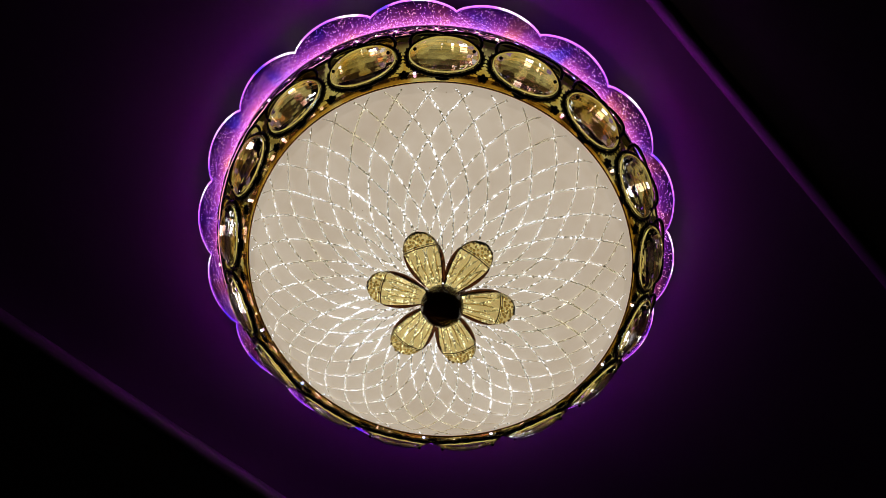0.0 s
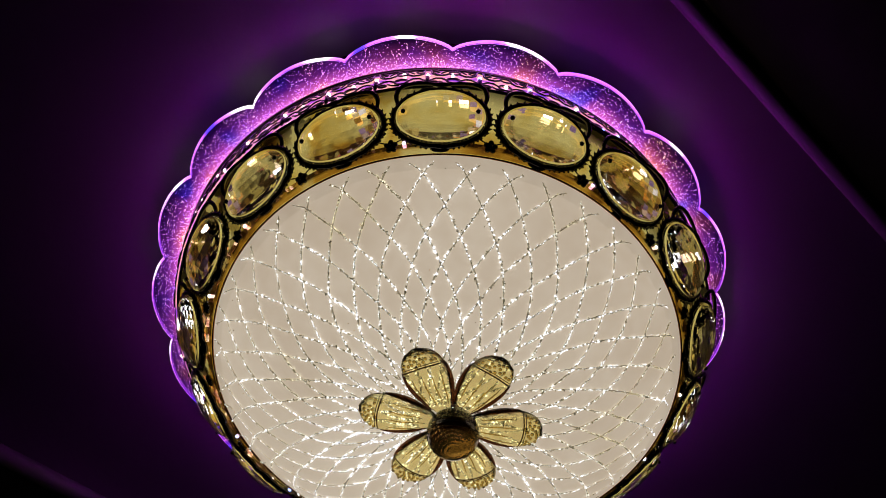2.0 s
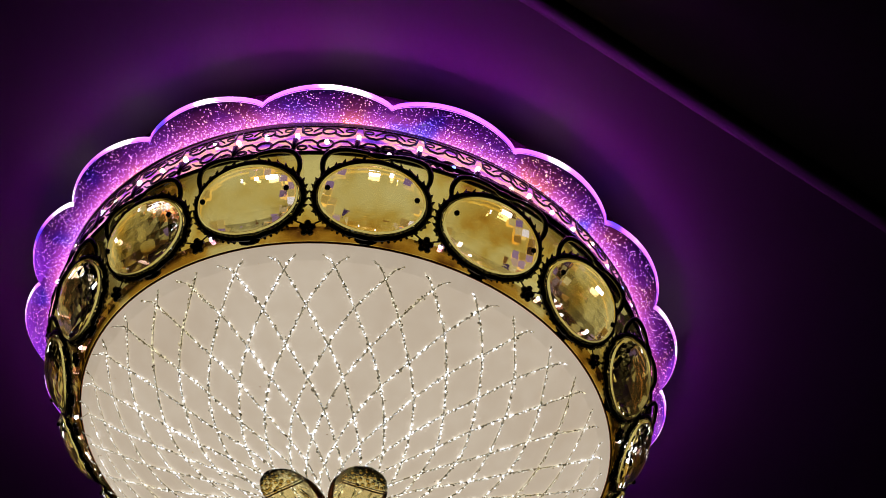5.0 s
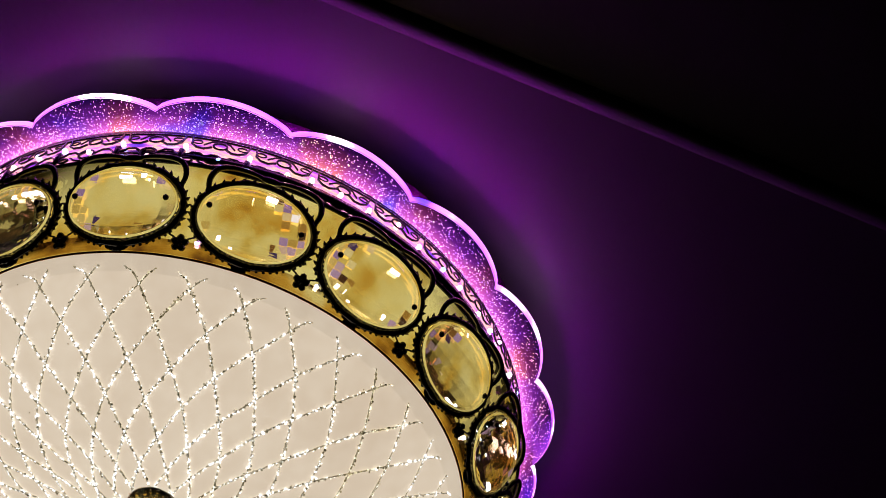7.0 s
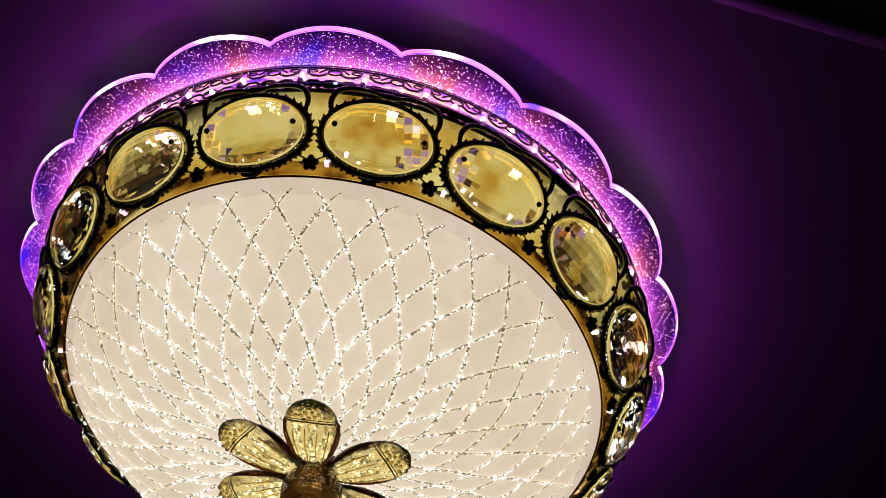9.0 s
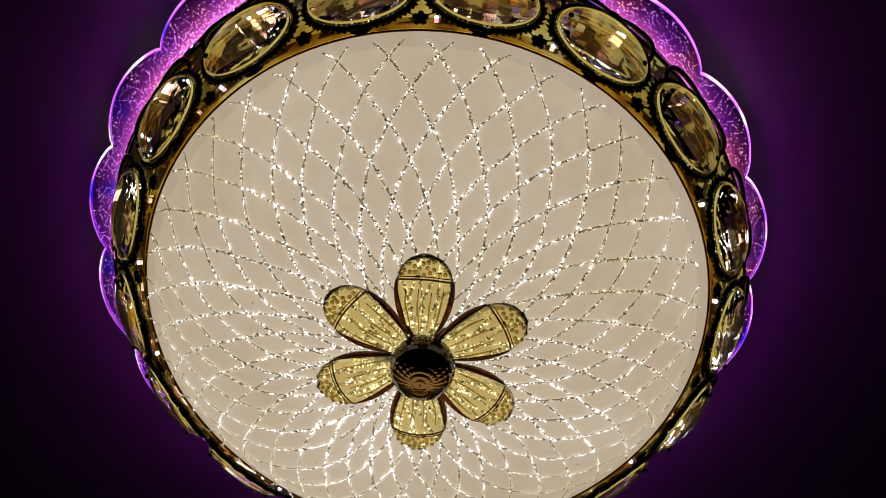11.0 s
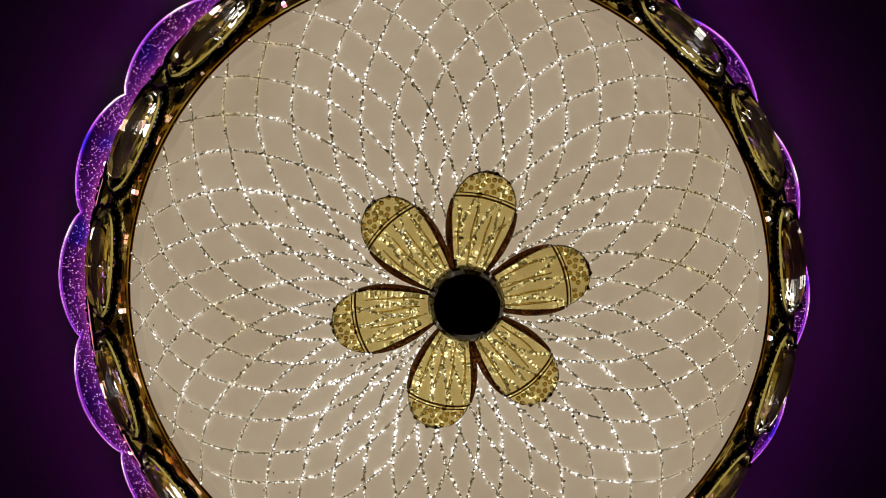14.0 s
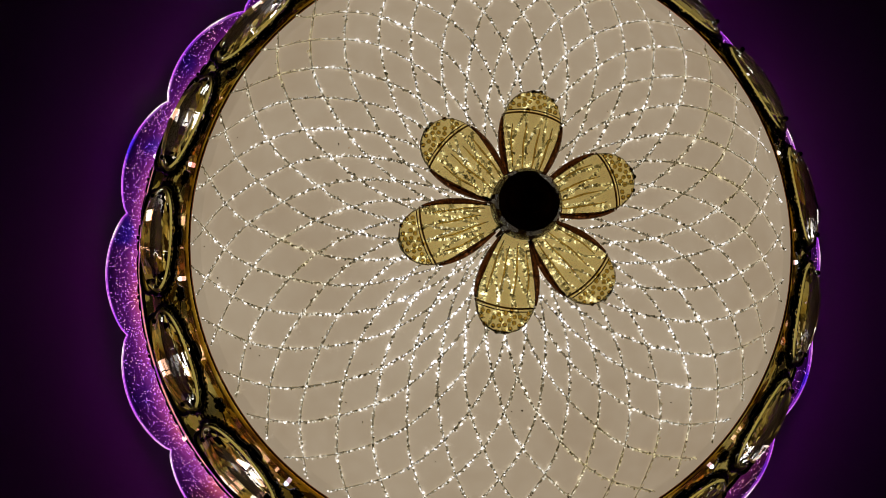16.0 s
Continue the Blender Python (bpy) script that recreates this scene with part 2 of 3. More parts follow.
DOTS = glow("lit_dots", [(0.0, (0.25, 0.08, 0.9)), (0.3, (0.55, 0.16, 0.9)), (0.65, (0.85, 0.30, 0.9)), (0.9, (0.95, 0.45, 0.8)), (1.0, (1.0, 0.70, 0.6))], DOT_GLOW, islands=True, patches=22)
DIODE_LIGHT = glow("diode", [(0.0, (1.0, 0.9, 0.75)), (0.25, (0.8, 0.85, 1.0)), (0.45, (0.15, 0.25, 1.0)), (0.6, (0.55, 0.6, 1.0)), (0.75, (1.0, 0.45, 0.9)), (1.0, (1.0, 0.8, 0.5))], 3.2)
STONE_GLINT = glow("white_diode", [(0.0, (1.0, 0.93, 0.78)), (1.0, (0.92, 0.95, 1.0))], 2.7)
# Unseen source, added to throw violet light on the ceiling.
STRIP = glow("violet_strip", [(0.35, (0.56, 0.004, 0.95)), (0.65, (0.70, 0.008, 0.88))], STRIP_GLOW, 9)
PAINT = surface("ceiling_paint", (0.032, 0.028, 0.036), (0.050, 0.044, 0.054), 0.60, 6, 0, 0.3, 0.002)
PAINT.node_tree.nodes["Principled BSDF"].inputs["IOR"].default_value = 2.6
STREAK_PAINT = surface("trim_paint", (0.06, 0.053, 0.066), (0.085, 0.075, 0.09), 0.6, 8)
WALL_PAINT = surface("wall_paint", (0.03, 0.028, 0.03), (0.05, 0.045, 0.05), 0.8, 5, 0, 0.3, 0.002)
FLOORING = surface("floor_tile", (0.02, 0.018, 0.017), (0.03, 0.027, 0.025), 0.4, 4)


# ---- mesh helpers ----
def part(name, bm, mat, parent=None, label="", smooth=True):
    me = bpy.data.meshes.new(name)
    for f in bm.faces:
        f.smooth = smooth
    bm.to_mesh(me)
    bm.free()
    me.materials.append(mat)
    ob = new(name, me)
    ob.parent = parent
    return tagged(ob, label) if label else ob


def again(ob, parent, m=None):
    """Another object on the same mesh, with the same label."""
    o = new(ob.name.split(".")[0], ob.data)
    o.parent = parent
    if m is not None:
        o.matrix_basis = m
    if "label" in ob:
        o["label"] = ob["label"]
    return o


def box(bm, x0, y0, z0, x1, y1, z1):
    v = [bm.verts.new(p) for p in ((x0, y0, z0), (x1, y0, z0), (x1, y1, z0), (x0, y1, z0), (x0, y0, z1), (x1, y0, z1), (x1, y1, z1), (x0, y1, z1))]
    for f in ((3, 2, 1, 0), (4, 5, 6, 7), (0, 1, 5, 4), (1, 2, 6, 5), (2, 3, 7, 6), (3, 0, 4, 7)):
        bm.faces.new([v[i] for i in f])


def lathe(bm, profile, n, closed=False, wave=None):
    """Turns (r, z) points round the z axis."""
    rings = []
    for r, z in profile:
        if r < 1e-6:
            rings.append([bm.verts.new((0, 0, z))])
        else:
            rings.append([bm.verts.new((r * math.cos(2 * math.pi * i / n), r * math.sin(2 * math.pi * i / n), z)) for i in range(n)])
    pairs = list(zip(rings, rings[1:])) + ([(rings[-1], rings[0])] if closed else [])
    for a, b in pairs:
        for i in range(n):
            q = [a[i % len(a)], a[(i + 1) % len(a)], b[(i + 1) % len(b)], b[i % len(b)]]
            q = [v for k, v in enumerate(q) if v not in q[:k]]
            bm.faces.new(q)


def tube(bm, points, radius, sides=6, closed=False):
    """A round bar along points; radius may be a list."""
    points = [Vector(p) for p in points]
    n = len(points)
    rings, up = [], None
    for i, p in enumerate(points):
        a = points[(i - 1) % n] if closed or i else p
        b = points[(i + 1) % n] if closed or i < n - 1 else p
        d = (b - a).normalized()
        if up is None:
            up = d.orthogonal().normalized()
        up = (up - d * up.dot(d)).normalized()
        side = d.cross(up)
        r = radius[i] if isinstance(radius, (list, tuple)) else radius
        rings.append([bm.verts.new(p + (up * math.cos(2 * math.pi * k / sides) + side * math.sin(2 * math.pi * k / sides)) * r) for k in range(sides)])
    for i in range(n if closed else n - 1):
        a, b = rings[i], rings[(i + 1) % n]
        for k in range(sides):
            bm.faces.new((a[k], a[(k + 1) % sides], b[(k + 1) % sides], b[k]))
    if not closed:
        bm.faces.new(rings[0][::-1])
        bm.faces.new(rings[-1])


def ball(bm, centre, radius, segments=8, rings=6):
    bmesh.ops.create_uvsphere(bm, u_segments=segments, v_segments=rings, radius=radius, matrix=Matrix.Translation(centre))


def turn(a):
    return Matrix.Rotation(a, 4, "Z")


# ---- the room ----
def room():
    bm = bmesh.new()
    box(bm, -3, -3, 0, 3, 3, 0.15)
    c = part("ceiling", bm, PAINT, None, "plain painted ceiling in the dark, washed with violet light", False)
    c.matrix_basis = Matrix.Translation((0, 0, CEILING_Z)) @ SLOPE
    tagged(c, category="ceiling", kind="structure")
    bm = bmesh.new()
    box(bm, -3, -3, -0.1, 3, 3, 0)
    tagged(part("floor", bm, FLOORING, None, "dark floor of an unlit room", False), category="floor", kind="structure")
    for name, b in (("wall_north", (-3, 3, 0, 3, 3.15, CEILING_Z + 0.45)), ("wall_south", (-3, -3.15, 0, 3, -3, CEILING_Z + 0.45)), ("wall_east", (3, -3, 0, 3.15, 3, CEILING_Z + 0.45)), ("wall_west", (-3.15, -3, 0, -3, 3, CEILING_Z + 0.45))):
        bm = bmesh.new()
        box(bm, *b)
        tagged(part(name, bm, WALL_PAINT, None, "plain wall of an unlit room", False), category="wall", kind="structure")
    # Added panel edges draw violet light streaks, one on either side of the lamp.
    for a, off, side, low in ((42.4, 0.324, -1, 0.020), (33.0, 0.385, 1, -0.022)):
        here = Matrix.Translation((0, 0, LAMP_Z)) @ SLOPE @ turn(radians(a))
        top = CEILING_Z - LAMP_Z + 0.002
        bm = bmesh.new()
        prof = [(0.06, top), (0.002, low + 0.008), (0.001, low + 0.004), (0.004, low + 0.001), (0.010, low), (1.6, low), (1.6, top)]
        rings = [[bm.verts.new((x, side * (off + o), z)) for o, z in prof] for x in (-2.1, 2.1)]
        for i in range(len(prof)):
            j = (i + 1) % len(prof)
            bm.faces.new((rings[0][i], rings[0][j], rings[1][j], rings[1][i]))
        bm.faces.new(rings[0])
        bm.faces.new(rings[1][::-1])
        bmesh.ops.recalc_face_normals(bm, faces=bm.faces)
        panel = part("ceiling_panel", bm, PAINT, None, "added ceiling panel whose rounded edge makes a violet streak", False)
        panel.matrix_basis = here
        tagged(panel, category="ceiling panel", kind="structure")
        # The bead is added to carry the bright line of the streak.
        bm = bmesh.new()
        tube(bm, [(x, side * off, low + 0.0075) for x in (-2.1, -1.0, 0.0, 1.0, 2.1)], 0.0100, 24)
        t = part("trim", bm, STREAK_PAINT, None, "added bead that draws the violet streak of light")
        t.matrix_basis = here
        tagged(t, category="trim", kind="structure")


room()

# ---- the lamp ----
lamp = new("ceiling_lamp")
lamp.location = (0, 0, LAMP_Z)
tagged(lamp, "lit ceiling lamp with milk glass bowl, crystals and scalloped violet rim", "ceiling lamp")

BOWL = [(0.0, -0.1510), (0.05, -0.1502), (0.08, -0.1484), (0.095, -0.1467), (0.106, -0.1444), (0.116, -0.1411), (0.1257, -0.1368), (0.135, -0.1318), (0.1442, -0.1260), (0.153, -0.1196), (0.1616, -0.1124), (0.1695, -0.1048), (0.1766, -0.0972), (0.1815, -0.0915)]
TOP = (0.2268, -0.0332)


def bowl_z(r):
    for (a, za), (b, zb) in zip(BOWL, BOWL[1:]):
        if r <= b:
            return za + (zb - za) * (r - a) / (b - a)
    return BOWL[-1][1]


def bowl_slope(r):
    return (bowl_z(r + 0.002) - bowl_z(r - 0.002)) / 0.004


def make_bowl():
    bm = bmesh.new()
    fine = []
    for (a, za), (b, zb) in zip(BOWL, BOWL[1:]):
        fine += [(a + (b - a) * k / 3, za + (zb - za) * k / 3) for k in range(3)]
    lathe(bm, fine + [BOWL[-1]], 144)
    bmesh.ops.recalc_face_normals(bm, faces=bm.faces)
    bowl = part("bowl", bm, MILK, lamp, "frosted white glass bowl, lit from inside")
    # The lip carries the shaded ring at the bowl's edge as weaker glow.
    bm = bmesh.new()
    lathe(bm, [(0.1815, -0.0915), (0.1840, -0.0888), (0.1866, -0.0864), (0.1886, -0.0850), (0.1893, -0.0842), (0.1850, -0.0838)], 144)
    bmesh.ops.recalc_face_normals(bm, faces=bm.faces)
    part("lip", bm, SHADED_MILK, bowl, "lip of the bowl, its shade set as a dimmer glow")
    return bowl


def spiral_rows():
    """Radius and row number along the bowl, row 0 where the outer crossings lie."""
    out = []
    radii = [0.1850, 0.1766, 0.1616, 0.1442, 0.1257, 0.1058, 0.0848, 0.0635, 0.0435, 0.0270, 0.0150]
    rows = [-0.55, 0, 1, 2, 3, 4, 5, 6, 7, 8, 9]
    for k in range(len(rows) - 1):
        for s in range(16):
            f = s / 16
            out.append((radii[k] + (radii[k + 1] - radii[k]) * f, rows[k] + (rows[k + 1] - rows[k]) * f))
    return out


GLITTER_AT = (-0.0017, -0.0018)


def on_bowl(r, a, lift):
    x, y = GLITTER_AT[0] + r * math.cos(a), GLITTER_AT[1] + r * math.sin(a)
    return Vector((x, y, bowl_z(math.hypot(x, y)) - lift))


def make_glitter(bowl):
    """Crossing spirals of glitter grains on the bowl, thirty-six each way."""
    rng = random.Random(5)
    track = spiral_rows()
    bm_verts, bm_faces = [], []
    line_verts, line_faces = [], []
    for way in (1, -1):
        for k in range(36):
            base = radians(3.2 + 10 * k + rng.uniform(-0.35, 0.35))
            wob = rng.uniform(0, 6.28)
            previous = None
            for r, row in track:
                a = base + way * radians(5.0 * row) + 0.004 * math.sin(row * 2.1 + wob)
                p = (r, a)
                wide = 0.00055 * (1 + 0.35 * math.sin(row * 37 + wob))
                c, n = on_bowl(r, a, 0.0004), len(line_verts)
                along = Vector((-math.sin(a), math.cos(a), 0)) * wide
                line_verts += [c - along, c + along]
                if previous:
                    line_faces.append((n - 2, n - 1, n + 1, n))
                    r0, a0 = previous
                    length = math.hypot(r - r0, r * (a - a0))
                    for g in range(max(1, int(length / 0.00044))):
                        f = rng.random()
                        rr = r0 + (r - r0) * f + rng.gauss(0, 0.00045)
                        aa = a0 + (a - a0) * f + rng.gauss(0, 0.00045) / max(r, 0.02)
                        if rng.random() < 0.12:
                            continue
                        slope = bowl_slope(rr)
                        nrm = Vector((slope * math.cos(aa), slope * math.sin(aa), -1)).normalized()
                        c = on_bowl(rr, aa, 0) + nrm * 0.0008
                        nrm = (nrm + Vector((rng.gauss(0, 0.25), rng.gauss(0, 0.25), rng.gauss(0, 0.1)))).normalized()
                        u = nrm.orthogonal().normalized()
                        w = nrm.cross(u)
                        size = rng.uniform(0.00034, 0.00090)
                        spin = rng.uniform(0, 6.28)
                        i = len(bm_verts)
                        for q in range(4):
                            t = spin + q * math.pi / 2
                            s = size * rng.uniform(0.7, 1.2)
                            bm_verts.append(c + (u * math.cos(t) + w * math.sin(t)) * s)
                        bm_faces.append((i, i + 1, i + 2, i + 3))
                previous = p
    me = bpy.data.meshes.new("glue_line")
    me.from_pydata(line_verts, [], line_faces)
    me.materials.append(GLUE)
    ob = new("glue_line", me)
    ob.parent = bowl
    tagged(ob, "olive grey adhesive under the glitter", kind="stuff")
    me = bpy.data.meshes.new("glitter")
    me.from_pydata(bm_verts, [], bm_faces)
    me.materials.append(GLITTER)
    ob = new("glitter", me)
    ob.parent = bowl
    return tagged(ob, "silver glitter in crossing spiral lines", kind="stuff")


def make_specks(bowl):
    """A few specks of dust on the glass."""
    rng = random.Random(17)
    verts, faces = [], []
    for k in range(46):
        r, a = 0.185 * math.sqrt(rng.uniform(0.08, 1)), rng.uniform(0, 2 * math.pi)
        size = rng.uniform(0.0002, 0.00055)
        i = len(verts)
        for q in range(7):
            t, f = 2 * math.pi * q / 7, size * rng.uniform(0.6, 1.3)
            verts.append((r * math.cos(a) + f * math.cos(t), r * math.sin(a) + f * math.sin(t), bowl_z(r) - 0.0005))
        faces.append(tuple(range(i + 6, i - 1, -1)))
    me = bpy.data.meshes.new("dust")
    me.from_pydata(verts, [], faces)
    me.materials.append(BROWN)
    ob = new("dust", me)
    ob.parent = bowl
    tagged(ob, "dark specks of dust on the glass", kind="stuff")


bowl = make_bowl()
make_glitter(bowl)
make_specks(bowl)


def lean(bm):
    """Leans the band's ring over from the bowl's axis to the rim's."""
    for v in bm.verts:
        up = v.co.z + 0.0850
        v.co.x -= 0.100 * up
        v.co.y += 0.080 * up


def make_band():
    bm = bmesh.new()
    lathe(bm, [(0.1780, -0.0820), (0.1880, -0.0832), (0.1896, -0.0838), (0.1910, -0.0832), (0.1924, -0.0815), (0.2097, -0.0580), (0.2262, -0.0342), (0.2262, -0.031), (0.190, -0.029)], 144)
    bmesh.ops.recalc_face_normals(bm, faces=bm.faces)
    lean(bm)
    band = part("band", bm, GOLD, lamp, "flared gold mirror band, its mirrored light set as glow")
    # Added strip: the orange reflection low on the band, painted as glow.
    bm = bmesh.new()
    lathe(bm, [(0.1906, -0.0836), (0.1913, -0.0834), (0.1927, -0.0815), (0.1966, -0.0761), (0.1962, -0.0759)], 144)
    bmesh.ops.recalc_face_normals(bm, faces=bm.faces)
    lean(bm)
    part("foot", bm, ORANGE_REFLECTION, band, "orange reflection along the band's lower edge, made as a strip")
    bm = bmesh.new()
    tube(bm, [(0.1897 * math.cos(t * math.pi / 72), 0.1897 * math.sin(t * math.pi / 72), -0.0843) for t in range(144)], 0.0008, 5, True)
    part("seam_wire", bm, COPPER, band, "thin copper wire at the bowl's rim")
    bm = bmesh.new()
    tube(bm, [(TOP[0] * math.cos(t * math.pi / 72), TOP[0] * math.sin(t * math.pi / 72), TOP[1]) for t in range(144)], 0.0017, 6, True)
    lean(bm)
    part("hoop", bm, BLACK, band, "black enamelled hoop")
    # Unseen: joins lamp to ceiling; its wide disc stops bowl light leaking up.
    bm = bmesh.new()
    lathe(bm, [(0.150, 0.045), (0.150, -0.022), (0.2220, -0.022), (0.2220, -0.027), (0.0, -0.027)], 96)
    bmesh.ops.recalc_face_normals(bm, faces=bm.faces)
    part("base_pan", bm, BLACK, lamp, "dark mounting pan, unseen, its disc blocking the bowl's light")
    return band


band = make_band()


# The band's own coordinates: u along it, v up it, w out of it.
RM, ZM, VR, VZ = 0.2080, -0.0592, 0.590, 0.807
LONG = 1.05


def on_band(u, v, w):
    u *= LONG
    r = RM + v * VR + w * VZ
    return Vector((r * math.cos(u / RM), r * math.sin(u / RM), ZM + v * VZ - w * VR))


def flat_band(u, v, w):
    return Vector((RM + v * VR + w * VZ, u * LONG, ZM + v * VZ - w * VR))


def oval(a, b, t, w):
    return on_band(a * math.cos(t), b * math.sin(t), w)


def make_crystal(rng):
    """A domed oval, chequer-cut: flat facets in rows on the dome, a girdle and a flat back."""
    bm = bmesh.new()
    nu, nv = 10, 8
    grid = []
    for j in range(nv + 1):
        row = []
        for i in range(nu + 1):
            x, y = 2 * i / nu - 1, 2 * j / nv - 1
            p, q = x * math.sqrt(1 - y * y / 2), y * math.sqrt(1 - x * x / 2)
            d = min(1.0, p * p + q * q)
            inner = 0 < i < nu and 0 < j < nv
            w = 0.0050 + 0.0082 * (1 - d) ** 0.62 + (rng.uniform(-0.00022, 0.00022) if inner else 0)
            row.append(bm.verts.new(flat_band(0.0310 * p, 0.0222 * q, w)))
        grid.append(row)
    for j in range(nv):
        for i in range(nu):
            bm.faces.new((grid[j][i], grid[j][i + 1], grid[j + 1][i + 1], grid[j + 1][i]))
    edge = grid[0][:-1] + [r[-1] for r in grid[:-1]] + grid[-1][:0:-1] + [r[0] for r in grid[:0:-1]]
    base = [bm.verts.new(v.co - Vector((VZ, 0, -VR)) * 0.0028) for v in edge]
    for k in range(len(edge)):
        m = (k + 1) % len(edge)
        bm.faces.new((edge[k], base[k], base[m], edge[m]))
    bm.faces.new(base)
    bmesh.ops.recalc_face_normals(bm, faces=bm.faces)
    return bm


def make_mosaic(rng):
    """Added tiles standing for one stone's facet reflections, thick towards its edge."""
    bm = bmesh.new()
    t = 0.0046
    skew = rng.uniform(-0.22, 0.22)
    lean = rng.uniform(3.6, 5.8)
    for i in range(-11, 12):
        for j in range(-9, 10):
            u0, v0 = (i + 0.5) * t, (j + 0.5) * t
            u = u0 * math.cos(skew) - v0 * math.sin(skew)
            v = u0 * math.sin(skew) + v0 * math.cos(skew)
            d = math.hypot(u / 0.0300, v / 0.0203)
            side = (u * math.cos(lean) + v * math.sin(lean)) / 0.026
            if d > 0.96 or rng.random() > 0.02 + 2.1 * (d - 0.58) + 0.80 * side:
                continue
            a, b = rng.gauss(0, 0.10), rng.gauss(0, 0.10)
            q = []
            for x, y in ((-0.47, -0.47), (0.47, -0.47), (0.47, 0.47), (-0.47, 0.47)):
                x, y = x * t, y * t
                q.append(bm.verts.new(flat_band(u + x * math.cos(skew) - y * math.sin(skew), v + x * math.sin(skew) + y * math.cos(skew), 0.0011 + a * x + b * y)))
            bm.faces.new(q)
    bmesh.ops.recalc_face_normals(bm, faces=bm.faces)
    return bm


def make_bezel():
    bm = bmesh.new()
    n = 56
    ring = [oval(0.0332, 0.0243, 2 * math.pi * i / n, 0.0035 + 0.0006 * math.sin(14 * 2 * math.pi * i / n)) for i in range(n)]
    tube(bm, ring, [0.0025 + 0.0004 * math.sin(i * 2.3) for i in range(n)], 6, True)
    # thorns along the upper side and the flanks
    for i in range(26):
        t = radians(-24 + 228 * i / 25)
        if 80 < math.degrees(t) < 100:
            continue
        tip = 0.07 if math.cos(t) > 0 else -0.07
        pts = [oval(0.0338 + d * 0.9, 0.0249 + d, t + tip * f, 0.0035) for f, d in ((0, 0.0), (0.3, 0.0018), (0.9, 0.0036))]
        tube(bm, pts, [0.0017, 0.0012, 0.0002], 4)
    # beads under the stone
    for i in range(27):
        t = radians(190 + 160 * i / 26)
        ball(bm, oval(0.0308, 0.0222, t, 0.0054), 0.0010, 6, 4)
    for i in range(22):
        t = radians(200 + 140 * i / 21)
        ball(bm, oval(0.0354, 0.0266, t, 0.0028), 0.0011, 5, 4)
    # tabs at top and bottom
    for s in (1, -1):
        pts = [on_band(u, 0.0298 if s > 0 else -0.0268, 0.0022) for u in (-0.006, -0.002, 0.002, 0.006)]
        tube(bm, pts, [0.0012, 0.0023, 0.0023, 0.0012], 5)
    return bm


def make_scroll(side):
    """The arm that runs out under the hoop and curls down to the bezel's flank."""
    bm = bmesh.new()
    knots = [(0.004, 0.0300), (0.012, 0.0312), (0.0215, 0.0310), (0.0275, 0.0284), (0.0300, 0.0228), (0.0298, 0.0170), (0.0278, 0.0126)]
    pts, thick = [], []
    for k in range(len(knots) - 1):
        a, b, c, d = knots[max(0, k - 1)], knots[k], knots[k + 1], knots[min(len(knots) - 1, k + 2)]
        for f in (0, 0.25, 0.5, 0.75):
            u, v = (b[i] + 0.5 * f * (c[i] - a[i] + f * (2 * a[i] - 5 * b[i] + 4 * c[i] - d[i] + f * (3 * (b[i] - c[i]) + d[i] - a[i]))) for i in (0, 1))
            pts.append(on_band(side * u, v, 0.0026))
            thick.append(0.0012 + 0.0007 * math.sin(math.pi * (k + f) / 6.4))
    tube(bm, pts, thick, 6)
    return bm


def make_pin(side):
    bm = bmesh.new()
    c = flat_band(side * 0.0262, 0.002, 0.0090)
    ball(bm, c, 0.0019, 8, 6)
    return bm


def make_floret():
    bm = bmesh.new()
    c = (0.0, -0.0215)
    for i in range(5):
        t = 2 * math.pi * i / 5 + 0.3
        ball(bm, on_band(c[0] + 0.0033 * math.cos(t), c[1] + 0.0033 * math.sin(t), 0.0022), 0.0023, 7, 5)
    ball(bm, on_band(*c, 0.0032), 0.0018, 7, 5)
    tube(bm, [on_band(-0.0125, -0.0145, 0.002), on_band(-0.005, -0.0178, 0.0016), on_band(0, -0.0205, 0.0016), on_band(0.005, -0.0178, 0.0016), on_band(0.0125, -0.0145, 0.002)], 0.00055, 4)
    return bm


